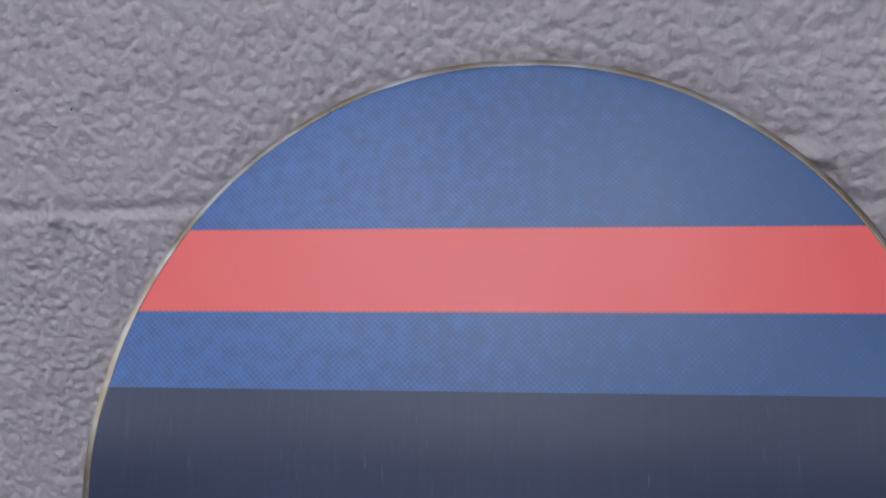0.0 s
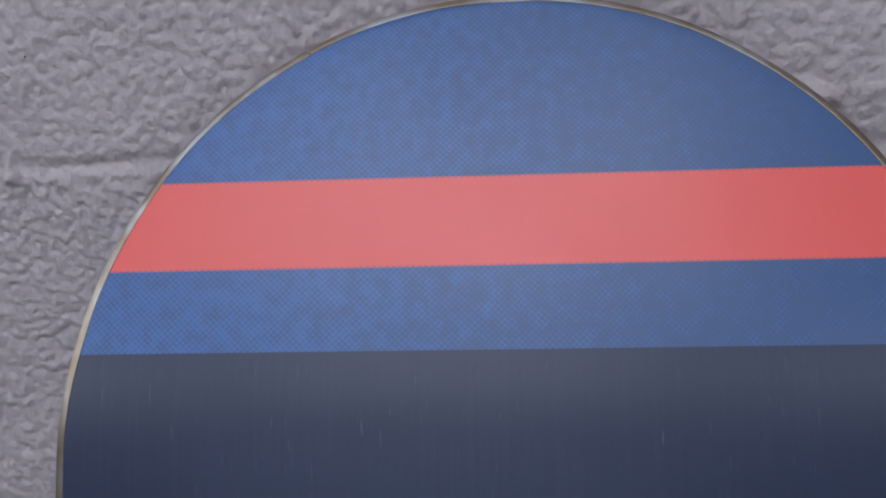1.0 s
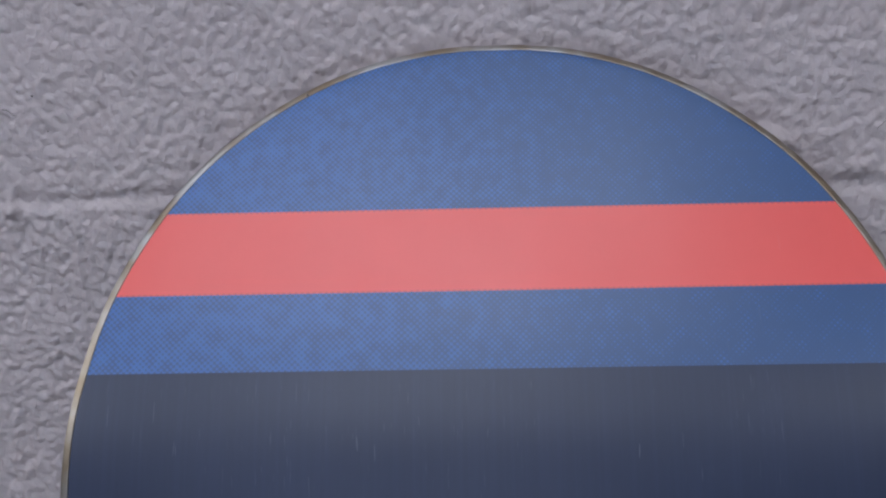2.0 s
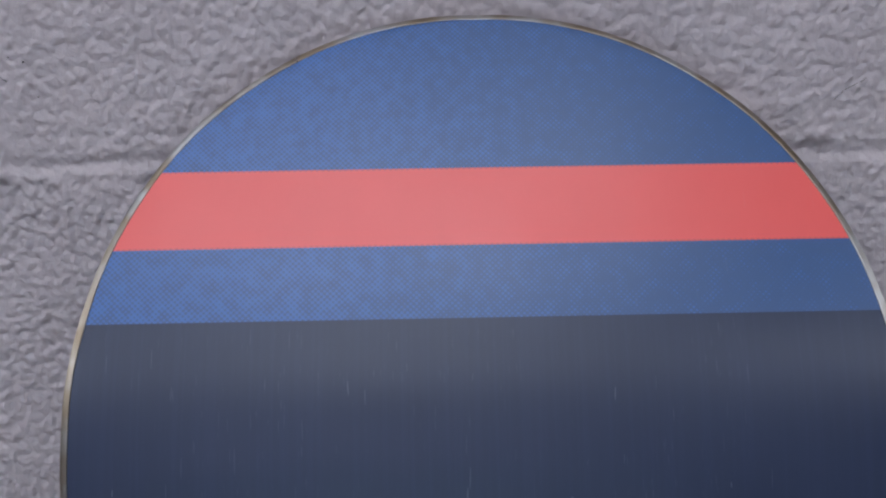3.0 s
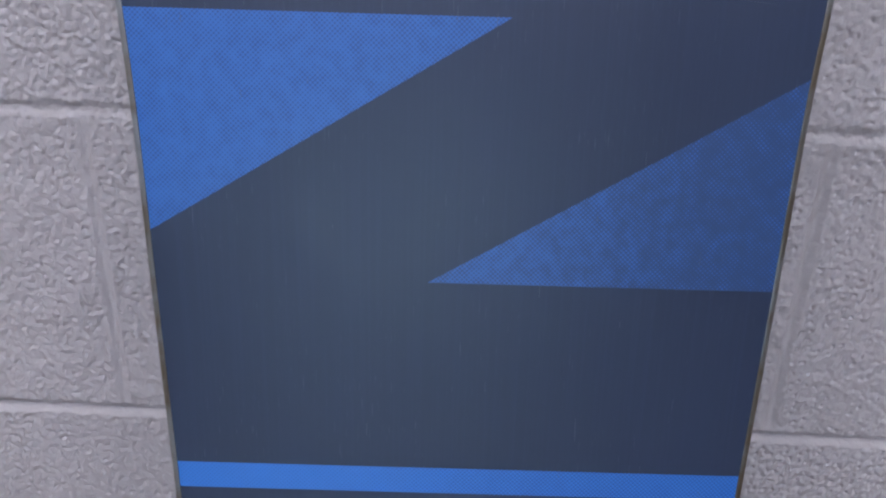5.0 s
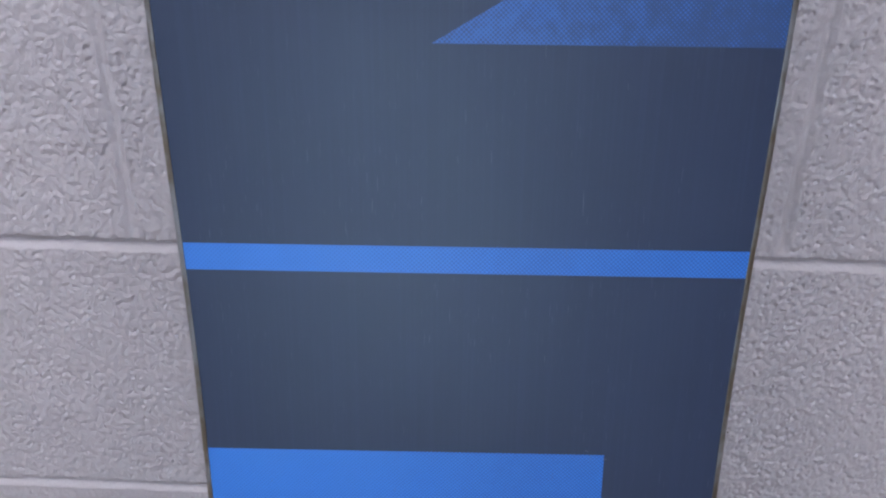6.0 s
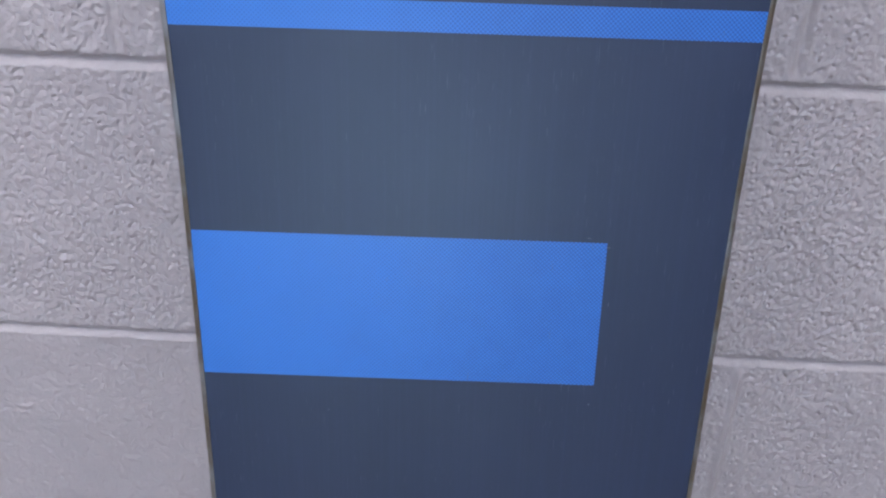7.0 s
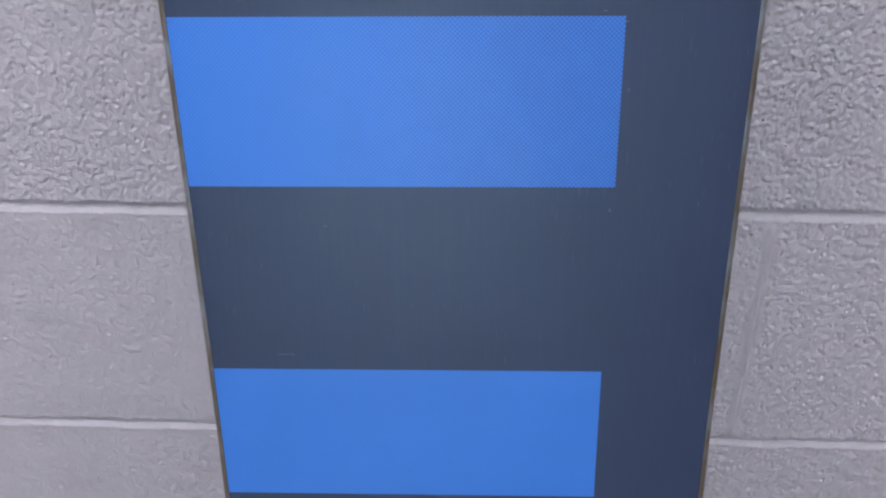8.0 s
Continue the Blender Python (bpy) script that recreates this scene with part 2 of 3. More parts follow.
# single drips and lumps of paint: x, z, half width, half height, rise
LUMPS = (
    (-0.1813, 1.4222, 0.0024, 0.0050, 0.0030), (-0.1803, 1.4185, 0.0030, 0.0026, 0.0034),
    (0.1283, 1.4398, 0.0046, 0.0030, 0.0052), (0.1235, 1.4425, 0.0040, 0.0030, 0.0018),
    (0.1597, 1.4289, 0.0050, 0.0030, 0.0024), (0.1459, 1.4411, 0.0060, 0.0040, 0.0014),
    (-0.3116, 0.7351, 0.0060, 0.0022, 0.0011), (-0.3154, 0.7279, 0.0050, 0.0020, 0.0009),
    (-0.1561, 1.3978, 0.0016, 0.0200, 0.0016), (0.2264, 0.8602, 0.0050, 0.0050, 0.0018),
    (0.2131, 1.2974, 0.0060, 0.0040, 0.0020), (-0.2338, 0.6851, 0.0060, 0.0016, 0.0012),
)
# how far the bed joints lie off their even spacing, to the west and to the east of the board
BED_SHIFT = {3: (-0.0019, -0.0033), 4: (-0.0048, -0.0028), 5: (-0.0010, -0.0014), 6: (-0.0030, -0.0020), 7: (-0.0057, -0.0035)}


def near_wall_height(X, Z):
    """How far the painted face lies behind the plane of the wall (metres, + is deeper), with course and block numbers and joint distance."""
    over = smooth_step(-0.12, 0.12, X)
    for k, (west, east) in BED_SHIFT.items():
        Z = np.where(np.abs(Z / COURSE - k) < 0.5, Z - (west + (east - west) * over) * (1 - smooth_step(0.2, 0.5, np.abs(Z / COURSE - k))), Z)
    row = np.clip(np.floor(Z / COURSE), NEAR_LOW, NEAR_HIGH - 1).astype(int)
    wob = fractal(X * 70, Z * 70, 5, 3) * 0.0008 + fractal(X * 18, Z * 18, 15, 2) * 0.0007
    wob = wob * (1 + 0.9 * smooth_step(1.30, 1.40, Z))
    level = np.abs(Z - np.round(Z / COURSE) * COURSE)
    upright, soft = np.full(X.shape, 1.0), np.full(X.shape, 1.0)
    number = np.zeros(X.shape, dtype=int)
    for r, places in UPRIGHTS.items():
        here = row == r
        for p in places:
            upright = np.where(here, np.minimum(upright, np.abs(X - p)), upright)
            soft = np.where(here, np.minimum(soft, np.abs(X - p + wob * (0.35 if r == 3 else 1.0))), soft)
            number = np.where(here & (X > p), number + 1, number)
    joint = np.minimum(level, upright)
    down = np.round(Z / COURSE) * COURSE - Z + wob
    bed = smooth_step(-0.0066, -0.0010, down) * (1 - smooth_step(-0.0012, 0.0046, down))
    pebble, lump, width, pits = (np.zeros(X.shape) for _ in range(4))
    for (r, n), (a, b, c, d) in FACES.items():
        here = (row == r) & (number == n)
        pebble[here], lump[here], width[here], pits[here] = a, b, c, d
    width = np.where(width == 0, 9, width) * 0.00068
    seed_shift = row * 3.7 + number * 11.3
    wx = X + fractal(X * 120, Z * 120, 21, 2) * 0.0008
    wz = Z + fractal(X * 120, Z * 120, 31, 2) * 0.0008
    first, second = cells(wx / width + seed_shift, wz / (width * 1.15) + seed_shift, 3)
    pebbles = (1.0 - smooth_step(0.05, 0.85, first)) * 0.0013 + smooth_step(0.0, 0.30, second - first) * 0.0003
    size = np.clip(7.2 * 0.00068 / width, 0.7, 1.4)
    waves = fractal(X * 135 * size + seed_shift, Z * 115 * size, 41, 2, 0.4) * 0.0011 / size
    worms = 0.0005 - smooth_step(0.05, 0.60, fractal(wx * 225 * size + seed_shift, wz * 180 * size, 81, 2, 0.35)) * 0.0015
    broad = fractal(X * 18, Z * 20, 51, 3) * 0.0010
    pit, _ = cells(wx / 0.0054 + 5.1, wz / 0.0060, 91)
    some = hashed(np.floor(X / 0.011), np.floor(Z / 0.011), 9)
    holes = -(1 - smooth_step(0.04, 0.30, pit)) * 0.0017 * pits * (some < 0.35 + 0.3 * pits)
    # thin creases between the ridges of the rolled paint
    line = fractal(wx * 215 * size + seed_shift, wz * 205 * size, 101, 2, 0.5)
    there = smooth_step(-0.12, 0.30, fractal(X * 75 + seed_shift, Z * 75, 111, 2))
    creases = -np.exp(-((line / 0.085) ** 2)) * there * 0.00062
    fine = fractal(X * 420, Z * 420, 121, 2, 0.5) * 0.00014 + fractal(wx * 225 + seed_shift, wz * 225, 131, 2, 0.5) * 0.00030 * np.clip(lump, 0.45, 1.0)
    face = lump * (0.80 * pebble * pebbles + (0.8 - 0.3 * pebble) * waves + 0.12 * worms) + np.clip(0.9 * lump - 0.40, 0.06, 0.60) * creases + fine + holes + broad * 0.7
    # upright joints are flush bands with one narrow groove
    in_joint = np.where(row == 3, -0.80, np.where(X > 0, 0.62, 0.26)) * np.exp(-((soft / np.where(row == 3, 0.0026, 0.0028)) ** 2)) * smooth_step(0.004, 0.016, level)
    bed = bed * (1 - 0.5 * smooth_step(1.13, 1.18, Z) - 0.14 * smooth_step(1.30, 1.40, Z))
    in_joint = np.where(bed > 0.02, np.maximum(in_joint, bed), in_joint)
    in_bed = smooth_step(-0.0050, -0.0030, down) * (1 - smooth_step(0.0030, 0.0060, down)) * (1 - 0.55 * smooth_step(1.13, 1.18, Z))
    smoothed = np.maximum(np.maximum(np.abs(in_joint), in_bed), 0.8 * (1 - smooth_step(0.0030, 0.0065, soft)))
    shade = fractal(X * 45, Z * 45, 71, 3) * 0.0005 + smooth_step(0, 0.005, joint) * 0.0006
    rise = face * (1 - smoothed * 0.88) + smoothed * shade
    for x, z, w, h, up in LUMPS:
        rise = rise + up * np.exp(-(((X - x) / w) ** 2 + ((Z - z) / h) ** 2))
    return in_joint * JOINT_DEPTH - rise, row, number, joint


def build_wall():
    wall = new("wall_north", box_mesh("wall_north", (WALL_LEFT, 0.012, 0), (WALL_RIGHT, 0.16, ROWS * COURSE), M_PAINT))
    tagged(wall, "grey painted concrete block wall with tooled mortar joints", "wall", kind="structure")

    # far blocks: plain, cheap, chamfered, sharing meshes by size
    shared = {}

    def far_block(x0, x1, r):
        key = round(x1 - x0, 3)
        if key not in shared:
            w, h, c = x1 - x0 - 0.008, COURSE - 0.008, 0.004
            v = [(0, 0.012, 0), (w, 0.012, 0), (w, 0.012, h), (0, 0.012, h), (0, c, 0), (w, c, 0), (w, c, h), (0, c, h),
                 (c, 0, c), (w - c, 0, c), (w - c, 0, h - c), (c, 0, h - c)]
            f = [(8, 9, 10, 11)] + [(4 + i, 4 + (i + 1) % 4, 8 + (i + 1) % 4, 8 + i) for i in range(4)] + [(i, (i + 1) % 4, 4 + (i + 1) % 4, 4 + i) for i in range(4)]
            shared[key] = mesh_from("block", v, f, M_BLOCK, smooth=False)
        ob = part("block", shared[key], wall)
        ob.location = (x0 + 0.004, 0, r * COURSE + 0.004)

    for r in range(ROWS):
        start = 0.0210 - (0.2032 if r % 2 else 0.0)
        cuts = [start + k * 0.4064 for k in range(-13, 14)]
        for a, b in zip(cuts, cuts[1:]):
            a, b = max(a, WALL_LEFT), min(b, WALL_RIGHT)
            if b - a < 0.03:
                continue
            if NEAR_LOW <= r < NEAR_HIGH:
                if a < -NEAR_X:
                    far_block(a, min(b, -NEAR_X), r)
                if b > NEAR_X:
                    far_block(max(a, NEAR_X), b, r)
            else:
                far_block(a, b, r)

    # near blocks and their mortar, from one relief: fine where it is seen, coarse behind the board
    fine, coarse = 0.0008, 0.004
    z0, z1 = NEAR_LOW * COURSE, NEAR_HIGH * COURSE
    hide_x0, hide_x1, hide_z = -0.07, 0.11, 1.395

    def steps(a, b, step):
        return np.linspace(a, b, max(2, int(round((b - a) / step)) + 1))

    def joined(*runs):
        return np.concatenate([runs[0], *(r[1:] for r in runs[1:])])

    west = joined(steps(-NEAR_X, -0.39, coarse), steps(-0.39, hide_x0, fine))
    east = joined(steps(hide_x1, 0.38, fine), steps(0.38, NEAR_X, coarse))
    low = joined(steps(z0, 0.515, coarse), steps(0.515, hide_z, fine))
    high = joined(steps(hide_z, 1.51, fine), steps(1.51, z1, coarse))
    middle = steps(hide_x0, hide_x1, fine)
    pieces = {}
    for xs, zs in ((west, low), (east, low), (joined(west, middle, east), high), (steps(hide_x0, hide_x1, coarse), joined(steps(z0, hide_z, coarse)))):
        X, Z = np.meshgrid(xs, zs)
        Y, row, number, joint = near_wall_height(X, Z)
        index = np.arange(X.size).reshape(X.shape)
        quads = np.stack([index[:-1, :-1], index[:-1, 1:], index[1:, 1:], index[1:, :-1]], -1).reshape(-1, 4)
        mid_joint = 0.25 * (joint[:-1, :-1] + joint[1:, 1:] + joint[:-1, 1:] + joint[1:, :-1]).ravel()
        key = np.where(mid_joint < 0.0045, -1, (row[:-1, :-1] * 10 + number[:-1, :-1]).ravel())
        points = np.stack([X, Y, Z], -1).reshape(-1, 3)
        for k in np.unique(key):
            used, where = np.unique(quads[key == k], return_inverse=True)
            pieces.setdefault(int(k), []).append((points[used], where.reshape(-1, 4)))
    for k, found in sorted(pieces.items()):
        starts = np.cumsum([0] + [len(p) for p, _ in found])
        points = np.concatenate([p for p, _ in found])
        faces = np.concatenate([f + start for (_, f), start in zip(found, starts)])
        name = "mortar" if k < 0 else "block"
        ob = part(name, mesh_from(name, points.tolist(), faces.tolist(), M_BLOCK), wall)
        if k < 0:
            tagged(ob, "painted mortar joints between the blocks", kind="stuff")
    return wall


wall_north = build_wall()


def wall_marks():
    """Specks under the paint and hairline cracks."""
    def depth(x, z):
        return float(near_wall_height(np.array([[x]]), np.array([[z]]))[0][0, 0])

    for x, z, r in ((-0.1662, 1.4595, 0.0005), (-0.1620, 1.4452, 0.00035), (-0.1888, 1.4674, 0.0005), (-0.1720, 1.4614, 0.0003),
                    (0.2244, 0.8614, 0.0006), (0.2072, 0.8789, 0.0007)):
        bm = bmesh.new()
        bmesh.ops.create_icosphere(bm, subdivisions=1, radius=r)
        me = bpy.data.meshes.new("paint_speck")
        bm.to_mesh(me)
        bm.free()
        me.materials.append(M_SPECK)
        part("paint_speck", me, wall_north).location = (x, depth(x, z), z)
    for x0, z0, x1, z1, w in ((0.1651, 1.4403, 0.1773, 1.4493, 0.00022), (-0.1866, 1.4652, -0.1792, 1.4562, 0.00016), (-0.1788, 1.4543, -0.1736, 1.4524, 0.00025)):
        k = np.linspace(0, 1, 9)
        xs, zs = x0 + (x1 - x0) * k, z0 + (z1 - z0) * k + 0.0006 * np.sin(k * 5)
        points = [(x, depth(x, z) - 0.0001, z + side * w) for x, z in zip(xs, zs) for side in (-1, 1)]
        faces = [(2 * i, 2 * i + 2, 2 * i + 3, 2 * i + 1) for i in range(len(k) - 1)]
        part("hairline_crack", mesh_from("hairline_crack", points, faces, M_CRACK), wall_north)


wall_marks()


def build_room():
    h, back, w = ROWS * COURSE, -3.0, 4.6
    grey = "plain grey painted wall"
    tagged(new("floor", box_mesh("floor", (-w - 0.1, back - 0.1, -0.1), (w + 0.1, 0.16, 0), M_FLOOR)), "plain dark floor", "floor", kind="structure")
    tagged(new("ceiling", box_mesh("ceiling", (-w - 0.1, back - 0.1, h + 0.001), (w + 0.1, 0.16, h + 0.1), M_CEIL)), "plain pale ceiling", "ceiling", kind="structure")
    tagged(new("wall_west", box_mesh("wall_west", (-w - 0.1, back, 0.001), (-w, 0.158, h), M_PAINT)), grey, "wall", kind="structure")
    tagged(new("wall_east", box_mesh("wall_east", (w, back, 0.001), (w + 0.1, 0.158, h), M_PAINT)), grey, "wall", kind="structure")
    # the south wall; its low and high openings are added, for board reflections
    openings = (("glow_opening_1", -0.66, 0.44, 0.001, 1.22), ("glow_opening_2", -0.96, 0.62, 1.80, 2.46))
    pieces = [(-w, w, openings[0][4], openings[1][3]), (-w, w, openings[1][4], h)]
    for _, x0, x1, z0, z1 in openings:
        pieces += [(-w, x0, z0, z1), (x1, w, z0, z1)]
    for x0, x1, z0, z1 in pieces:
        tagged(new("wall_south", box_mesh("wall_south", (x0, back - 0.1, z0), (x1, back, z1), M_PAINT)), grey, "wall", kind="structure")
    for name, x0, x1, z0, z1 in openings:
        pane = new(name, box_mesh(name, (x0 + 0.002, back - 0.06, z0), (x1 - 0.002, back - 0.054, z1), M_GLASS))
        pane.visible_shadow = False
        tagged(pane, "clear pane in a white frame, in an added opening out of view", "window", kind="structure")
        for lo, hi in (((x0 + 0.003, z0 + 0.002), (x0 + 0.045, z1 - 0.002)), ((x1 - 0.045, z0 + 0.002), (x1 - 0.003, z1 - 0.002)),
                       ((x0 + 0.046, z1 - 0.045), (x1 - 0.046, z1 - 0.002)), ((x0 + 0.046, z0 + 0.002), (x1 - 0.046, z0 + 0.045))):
            part("opening_frame", box_mesh("opening_frame", (lo[0], back - 0.08, lo[1]), (hi[0], back - 0.03, hi[1]), M_METAL), pane)
    # unseen glowing panel behind the openings, added to put sheen on the base
    tagged(new("glow_backdrop", box_mesh("glow_backdrop", (-1.7, back - 0.75, -0.05), (1.7, back - 0.7, h + 0.4), M_SHEEN)), "glow panel added out of view for the sheen on the board", "sky", kind="structure")


build_room()


def ceiling_light(x, y, wide, deep):
    h = ROWS * COURSE
    lamp = new("ceiling_light")
    lamp.location = (x, y, h)
    tagged(lamp, "white ceiling light with a glowing flat diffuser", "ceiling light", group="ceiling lights")
    a, b = wide / 2, deep / 2
    part("diffuser", box_mesh("diffuser", (-a + 0.02, -b + 0.02, -0.030), (a - 0.02, b - 0.02, -0.010), M_GLOW), lamp)
    for lo, hi in (((-a, -b, -0.04), (a, -b + 0.018, 0)), ((-a, b - 0.018, -0.04), (a, b, 0)),
                   ((-a, -b + 0.019, -0.04), (-a + 0.018, b - 0.019, 0)), ((a - 0.018, -b + 0.019, -0.04), (a, b - 0.019, 0))):
        part("frame", box_mesh("frame", lo, hi, M_METAL), lamp)
    return lamp


for lamp_y, row_x in ((-0.80, (-2.80, -1.50, -0.07, 1.85)), (-1.74, (-2.70, -1.36, -0.06, 1.30))):
    for lamp_x in row_x:
        ceiling_light(lamp_x, lamp_y, 1.0, 0.64)

# ---------------------------------------------------------------- the snowboard
# u runs across the board, s along it (up is +); both in metres on the running base
BOARD_X, BOARD_YAW, BOARD_SWAY = 0.0212, 0.0247, -0.0082
S_SHOULDER, S_TAIL = 0.30, -1.105
S_GRID = np.linspace(-1.2, 0.5, 1701)


def spline(xk, yk, x):
    """A natural cubic spline through the knots."""
    xk, yk = np.asarray(xk, float), np.asarray(yk, float)
    n, h = len(xk), np.diff(xk)
    a, b = np.eye(n), np.zeros(n)
    for i in range(1, n - 1):
        a[i, i - 1], a[i, i], a[i, i + 1] = h[i - 1], 2 * (h[i - 1] + h[i]), h[i]
        b[i] = 6 * ((yk[i + 1] - yk[i]) / h[i] - (yk[i] - yk[i - 1]) / h[i - 1])
    m = np.linalg.solve(a, b)
    x = np.clip(x, xk[0], xk[-1])
    i = np.clip(np.searchsorted(xk, x) - 1, 0, n - 2)
    p, q = xk[i + 1] - x, x - xk[i]
    return (m[i] * p**3 + m[i + 1] * q**3) / (6 * h[i]) + (yk[i] / h[i] - m[i] * h[i] / 6) * p + (yk[i + 1] / h[i] - m[i + 1] * h[i] / 6) * q


# lean of the base towards the wall along its length, in radians: cambered, with a bent nose and tail
LEAN = ((-1.2, -0.42), (-1.08, -0.30), (-0.98, 0.02), (-0.88, 0.19), (-0.7, 0.215), (-0.45, 0.2068), (-0.3, 0.1713), (-0.15, 0.1514), (0, 0.1484), (0.08, 0.1111), (0.14, 0.1296),
        (0.18, 0.1494), (0.22, 0.2264), (0.25, 0.3866), (0.28, 0.5561), (0.31, 0.6530), (0.34, 0.6561), (0.375, 0.6563), (0.5, 0.6559))


def board_profile():
    """The side view: the lean of the base, summed up into y and z."""
    lean = spline(*zip(*LEAN), S_GRID)
    y, z = np.cumsum(np.sin(lean)) * 0.001, np.cumsum(np.cos(lean)) * 0.001
    zero = int(np.argmin(np.abs(S_GRID)))
    return y - y[zero] - 0.1468, z - z[zero] + 1.1, lean


P_Y, P_Z, P_SLOPE = board_profile()

# half widths of the base inside the steel edge, up to the shoulder, and the nose as a radius over the angle from there
WIDTHS = ((-1.2, 0.1330), (-0.95, 0.1310), (-0.6, 0.1230), (-0.42, 0.1224), (-0.33, 0.1228), (-0.24, 0.1237), (-0.15, 0.1246), (-0.05, 0.1263), (0.03, 0.1293), (0.1, 0.1311), (0.14, 0.1320),
          (0.18, 0.1337), (0.205, 0.1355), (0.23, 0.1366), (0.25, 0.1366), (0.265, 0.1363), (0.28, 0.1348), (0.295, 0.1321), (0.31, 0.1290), (0.325, 0.1250))
NOSE = ((0, 0.1311), (15, 0.1240), (30, 0.1183), (45, 0.1135), (60, 0.1103), (75, 0.1081), (90, 0.1069))
ANGLE = np.linspace(0, 90, 1801)
RADIUS = spline(*zip(*NOSE), ANGLE)
NOSE_S, NOSE_U = S_SHOULDER + RADIUS * np.sin(np.radians(ANGLE)), RADIUS * np.cos(np.radians(ANGLE))
S_TIP = float(NOSE_S[-1])


def half_width(s):
    """Half the width of the running base inside the steel edge."""
    s = np.asarray(s, float)
    w = np.where(s > S_SHOULDER, np.interp(s, NOSE_S, NOSE_U), spline(*zip(*WIDTHS), s))
    g = np.clip((-0.955 - s) / (-0.955 - S_TAIL), 0, 1)
    return w * np.sqrt(np.clip(1 - g**2.3, 0, None))


def on_board(u, s, back=0.0):
    """A place on the base; back: metres into the board."""
    u, s = np.asarray(u, float), np.asarray(s, float)
    y, z, a = (np.interp(s, S_GRID, p) for p in (P_Y, P_Z, P_SLOPE))
    return np.stack([BOARD_X + u + BOARD_SWAY * s, y + BOARD_YAW * u + back * np.cos(a), z - back * np.sin(a)], -1)


def base_panel(name, s0, s1, low, high, material, parent, label="", across=40):
    """A piece of the running base between two heights and two curves u = low(s), high(s)."""
    rows = max(2, int(abs(s1 - s0) / 0.004) + 1)
    t = np.linspace(0, 1, rows)
    if s1 >= S_TIP:
        t = np.sin(t * math.pi / 2)
    s = s0 + (s1 - s0) * t
    lo, hi = low(s), high(s)
    v = 0.5 - 0.5 * np.cos(np.linspace(0, math.pi, across + 1))
    U = lo[:, None] + (hi - lo)[:, None] * v
    S = np.repeat(s[:, None], across + 1, 1)
    inside = half_width(S) - np.abs(U)
    points = on_board(U, S, 0.00010 * np.clip(1 - inside / 0.010, 0, 1) ** 2).reshape(-1, 3)
    index = np.arange(points.shape[0]).reshape(U.shape)
    quads = np.stack([index[:-1, :-1], index[:-1, 1:], index[1:, 1:], index[1:, :-1]], -1).reshape(-1, 4)
    me = mesh_from(name, points.tolist(), quads.tolist(), material, uvs=np.stack([U, S], -1).reshape(-1, 2))
    me.validate()
    return part(name, me, parent, label)


def left_edge(s):
    return -half_width(s)


def right_edge(s):
    return half_width(s)


def level(u):
    return lambda s: np.full(np.shape(s), float(u))


def slant(u0, s0, u1, s1):
    return lambda s: u0 + (np.asarray(s) - s0) * (u1 - u0) / (s1 - s0)


def perimeter():
    """The outline of the base as (u, s), once round, from the tip clockwise, finely spaced near the ends."""
    k = np.linspace(0, math.pi / 2, 60)
    top = S_TIP - (S_TIP - 0.30) * (1 - np.cos(k))
    mid = np.linspace(0.30, -0.97, 260)[1:]
    low = S_TAIL + (-0.97 - S_TAIL) * np.cos(np.linspace(0, math.pi / 2, 50))[1:]
    s = np.concatenate([top, mid, low])
    u = half_width(s)
    u[0], u[-1] = 0.0, 0.0
    return np.concatenate([np.stack([u, s], -1), np.stack([-u[-2:0:-1], s[-2:0:-1]], -1)])


def ring(name, outline, offsets, material, parent, label="", closed=True):
    """A band that follows the outline; offsets: (outwards, into the board) of each of its lines."""
    tangent = np.roll(outline, -1, 0) - np.roll(outline, 1, 0)
    if not closed:
        tangent = np.gradient(outline, axis=0)
    tangent /= np.linalg.norm(tangent, axis=1)[:, None]
    outward = np.stack([-tangent[:, 1], tangent[:, 0]], -1)
    lines = [on_board(*(outline + outward * out).T, back) for out, back in offsets]
    n, m = len(outline), 2 * len(offsets) - 2
    doubled = [p for a, b in zip(lines, lines[1:]) for p in (a, b)]
    points = np.stack(doubled, 1).reshape(-1, 3)
    faces = []
    for i in range(n if closed else n - 1):
        j = (i + 1) % n
        for k in range(0, m, 2):
            faces.append((i * m + k, j * m + k, j * m + k + 1, i * m + k + 1))
    return part(name, mesh_from(name, points.tolist(), faces, material), parent, label)


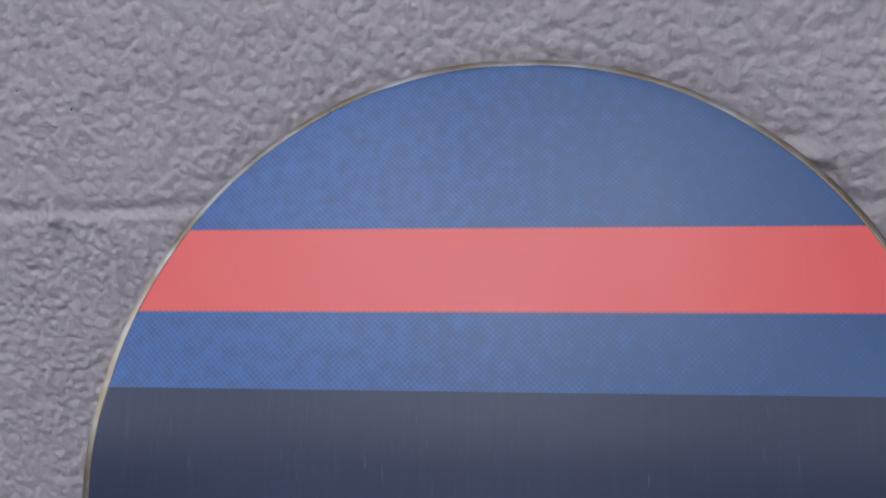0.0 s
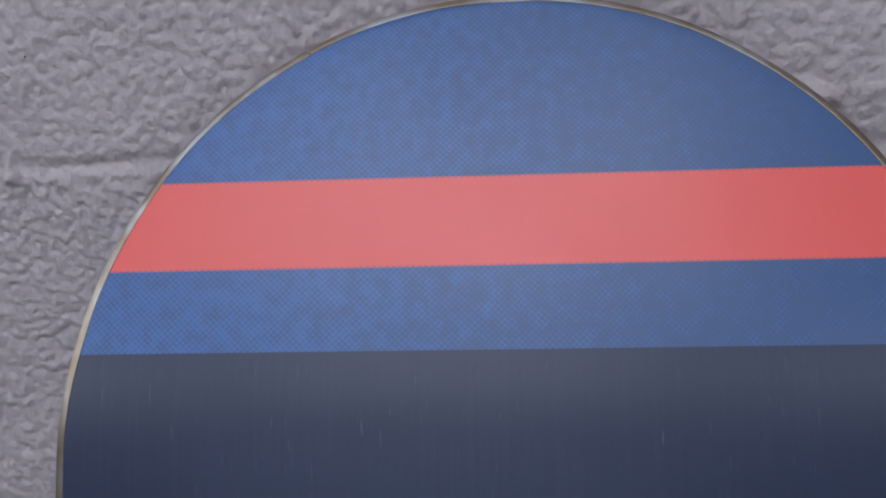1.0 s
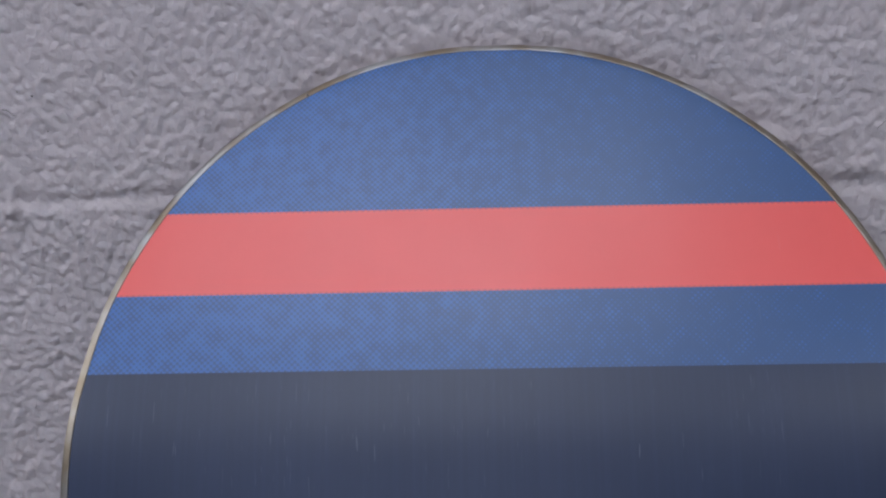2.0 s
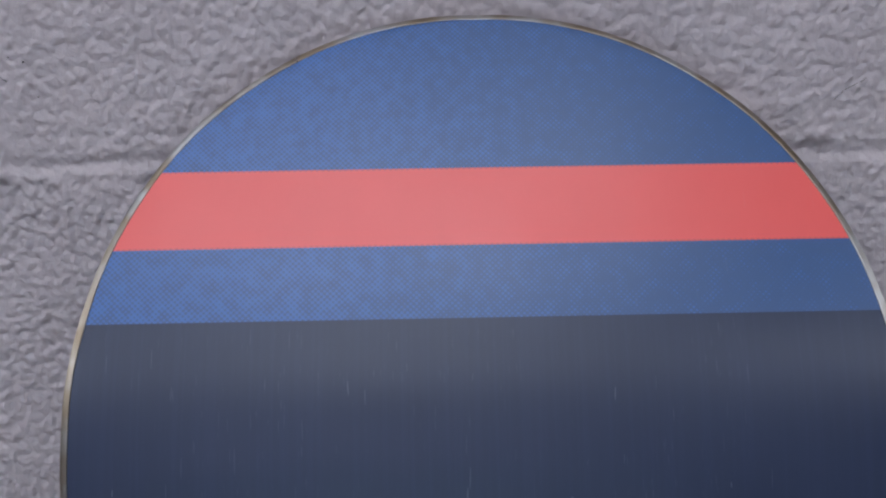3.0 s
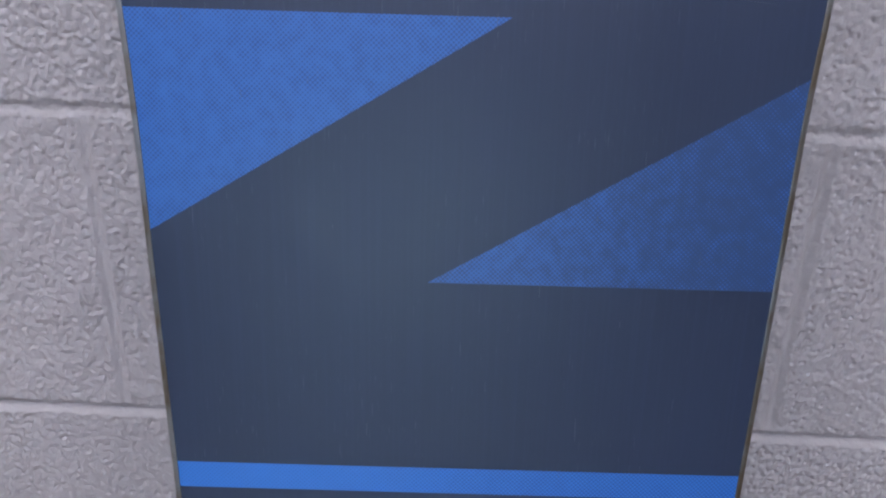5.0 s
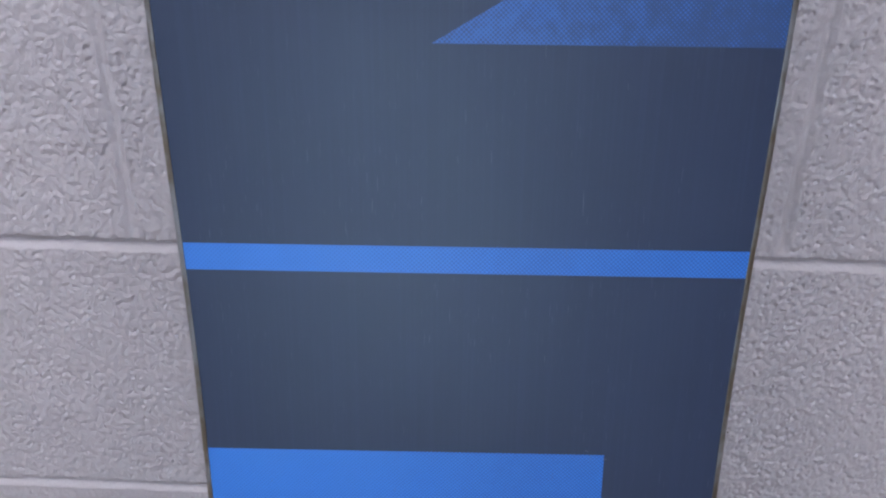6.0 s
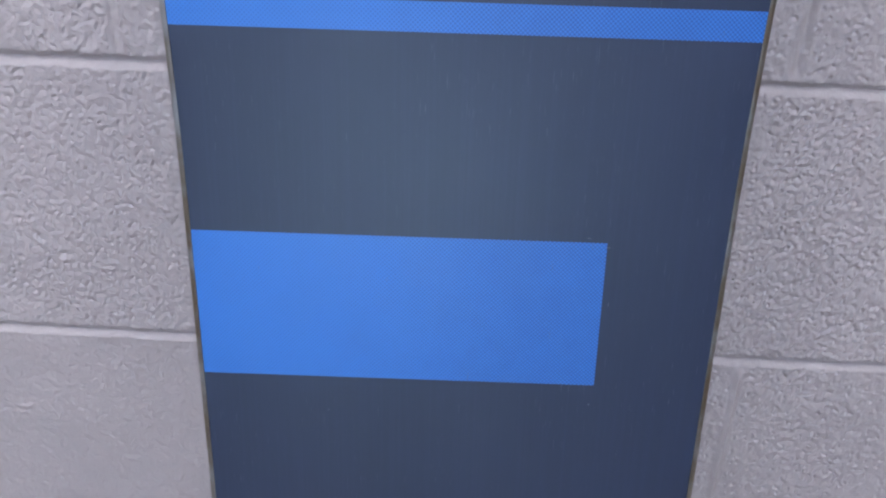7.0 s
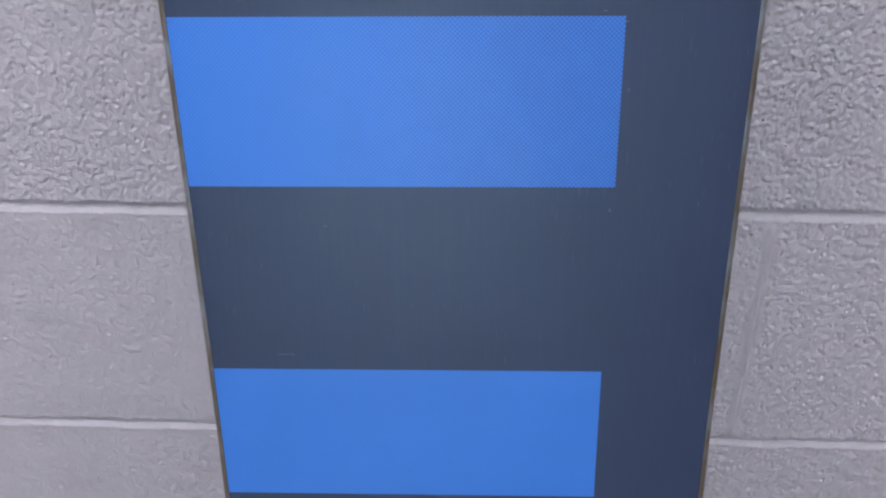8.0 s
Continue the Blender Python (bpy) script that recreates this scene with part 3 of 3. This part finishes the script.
SCRATCHES = (
    (-0.0072, 0.2327, -0.0074, 0.2268, 0.00026),
    (-0.0062, 0.2391, -0.0065, 0.2316, 0.00012),
    (-0.0110, 0.2193, -0.0109, 0.2153, 0.00050),
    (-0.0174, 0.2179, -0.0120, 0.2168, 0.00016),
    (-0.0050, 0.2241, -0.0052, 0.2177, 0.00012),
    (-0.0077, 0.2155, -0.0079, 0.2091, 0.00014),
    (0.0263, 0.2285, 0.0272, 0.2285, 0.00030),
    (0.0420, 0.2642, 0.0418, 0.2595, 0.00016),
    (-0.1221, 0.2343, -0.1223, 0.2316, 0.00022),
    (0.0787, 0.2325, 0.0789, 0.2305, 0.00022),
    (0.0835, 0.2133, 0.1179, 0.2092, 0.00002),
    (0.0517, 0.0285, 0.0521, 0.0163, 0.00010),
    (-0.0416, 0.0234, -0.0418, 0.0163, 0.00009),
    (0.0678, -0.1923, 0.0682, -0.1941, 0.00040),
    (-0.0911, -0.2693, -0.0828, -0.2691, 0.00020),
    (-0.0832, -0.2684, -0.0825, -0.2701, 0.00030),
    (-0.0633, -0.2015, -0.0619, -0.2013, 0.00026),
    (0.0691, -0.1085, 0.0716, -0.1084, 0.00024),
    (0.0601, -0.1038, 0.0621, -0.1043, 0.00020),
    (0.0729, -0.1366, 0.0729, -0.1387, 0.00024),
    (0.1078, -0.1888, 0.1078, -0.1913, 0.00014),
    (-0.0404, 0.2649, -0.0402, 0.2595, 0.00008),
    (-0.0460, 0.2676, -0.0457, 0.2627, 0.00012),
)


def build_snowboard():
    board = new("snowboard")
    board.location = (BOARD_X, -0.25, 0)
    parts = []

    def panel(*a, **k):
        parts.append(base_panel(*a, board, **k))

    # printed shapes, top to bottom
    panel("nose_panel", RED_TOP, S_TIP, left_edge, right_edge, M_NOSE, label="mottled blue halftone nose of the running base")
    panel("red_stripe", RED_LOW, RED_TOP, left_edge, right_edge, M_RED, label="coral red stripe across the running base")
    panel("blue_stripe", BAND_LOW, RED_LOW, left_edge, right_edge, M_NOSE, label="mottled blue halftone stripe")
    slant_a = slant(A_TIP, A_TOP, float(left_edge(A_LOW)), A_LOW)
    slant_b = slant(B_TIP, B_LOW, float(right_edge(B_TOP)), B_TOP)
    panel("blue_triangle", A_LOW, A_TOP, left_edge, slant_a, M_TRI_A, label="blue halftone triangle")
    panel("blue_triangle", B_LOW, B_TOP, slant_b, right_edge, M_TRI_B, label="mottled darker blue halftone triangle")
    panel("thin_blue_stripe", LINE_LOW, LINE_TOP, left_edge, right_edge, M_FADE, label="thin blue stripe fading into dots")
    panel("blue_rectangle", R1_LOW, R1_TOP, left_edge, level(R_SIDE), M_FADE, label="bright blue rectangle fading into dots")
    panel("blue_rectangle", R2_LOW, R2_TOP, left_edge, level(R_SIDE - 0.001), M_SOLID, label="bright plain blue rectangle")
    # the dark base round them
    dark = (
        (A_TOP, BAND_LOW, left_edge, right_edge), (B_TOP, A_TOP, slant_a, right_edge), (A_LOW, B_TOP, slant_a, slant_b),
        (B_LOW, A_LOW, left_edge, slant_b), (LINE_TOP, B_LOW, left_edge, right_edge), (R1_TOP, LINE_LOW, left_edge, right_edge),
        (R1_LOW, R1_TOP, level(R_SIDE), right_edge), (R2_TOP, R1_LOW, left_edge, right_edge), (R2_LOW, R2_TOP, level(R_SIDE - 0.001), right_edge),
        (-0.95, R2_LOW, left_edge, right_edge), (S_TAIL, -0.95, left_edge, right_edge),
    )
    for s0, s1, low, high in dark:
        panel("base_panel", s0, s1, low, high, M_DARK)

    outline = perimeter()
    parts.append(ring("base_seam", outline, ((-0.0001, 0.00009), (0.0004, 0.0006)), M_SIDE, board, "thin dark seam beside the steel edge"))
    # the steel edge is two lengths that meet on the nose
    cut = int(np.argmin(np.hypot(outline[:, 0] + 0.0673, outline[:, 1] - 0.3904)))
    turned = np.roll(outline, -cut, 0)
    half = int(np.argmin(np.hypot(turned[:, 0] - 0.05, turned[:, 1] + 1.09)))
    shape = ((0.00024, 0.0009), (0.00028, 0.00016), (0.0005, 0.00008), (0.0017, 0.00018), (0.0024, 0.00038), (0.0026, 0.00060), (0.0026, 0.0009), (0.0026, 0.0023))
    first, second = turned[: half + 1].copy(), np.concatenate([turned[half:], turned[:1]])
    gap = (turned[1] - turned[0]) / np.linalg.norm(turned[1] - turned[0]) * 0.00035
    first[0] = first[0] + gap
    parts.append(ring("steel_edge", first, shape, M_STEEL, board, "worn steel edge", closed=False))
    parts.append(ring("steel_edge", second, shape, M_STEEL, board, "worn steel edge", closed=False))
    parts.append(ring("sidewall", outline, ((0.0026, 0.0022), (0.0022, 0.0075), (0.0004, 0.0092)), M_SIDE, board, "black sidewall"))
    # top sheet
    s = np.concatenate([S_TAIL + (0.02) * (1 - np.cos(np.linspace(0, math.pi / 2, 8))), np.linspace(S_TAIL + 0.03, S_TIP - 0.03, 200), S_TIP - 0.02 * (1 - np.sin(np.linspace(0, math.pi / 2, 8)))])
    v = np.linspace(-1, 1, 13)
    U = half_width(s)[:, None] * v
    S = np.repeat(s[:, None], 13, 1)
    index = np.arange(U.size).reshape(U.shape)
    quads = np.stack([index[:-1, :-1], index[1:, :-1], index[1:, 1:], index[:-1, 1:]], -1).reshape(-1, 4)
    parts.append(part("topsheet", mesh_from("topsheet", on_board(U, S, 0.0091).reshape(-1, 3).tolist(), quads.tolist(), M_TOP), board, "dark top sheet on the back"))
    # single scratches and nicks: u, s of both ends and half width
    rng = random.Random(11)
    faint = []
    for n, (u_lo, u_hi, s_lo, s_hi) in ((22, (-0.128, -0.066, 0.196, 0.276)), (9, (-0.03, 0.06, 0.190, 0.275)), (20, (-0.115, 0.115, -0.09, 0.09)), (12, (-0.11, 0.12, 0.09, 0.27)), (12, (-0.1, 0.1, -0.27, -0.09))):
        for _ in range(n):
            u, s_mid, long = rng.uniform(u_lo, u_hi), rng.uniform(s_lo, s_hi), rng.uniform(0.0008, 0.0034)
            faint.append((u, s_mid + long, u + rng.uniform(-0.0003, 0.0003), s_mid - long, rng.uniform(0.00002, 0.00006)))
    for u0, s0, u1, s1, w in SCRATCHES + tuple(faint):
        k = np.linspace(0, 1, 7)
        du, ds = u1 - u0, s1 - s0
        n = np.array([-ds, du]) / math.hypot(du, ds)
        mid = np.stack([u0 + du * k, s0 + ds * k], -1)
        wide = (w * np.sin(k * math.pi) ** 0.6 + 0.00003)[:, None]
        rim = np.concatenate([mid + n * wide, (mid - n * wide)[::-1]])
        m = len(rim)
        faces = [(i, i + 1, m - 2 - i, m - 1 - i) for i in range(len(k) - 1)]
        parts.append(part("scratch", mesh_from("scratch", on_board(*rim.T, -0.00005).tolist(), faces, M_SCRATCH), board))
    for ob in parts:
        ob.matrix_parent_inverse = Matrix.Translation((-BOARD_X, 0.25, 0))
    return tagged(board, "upright snowboard, dark navy base printed with blue and coral red", "snowboard")


snowboard = build_snowboard()
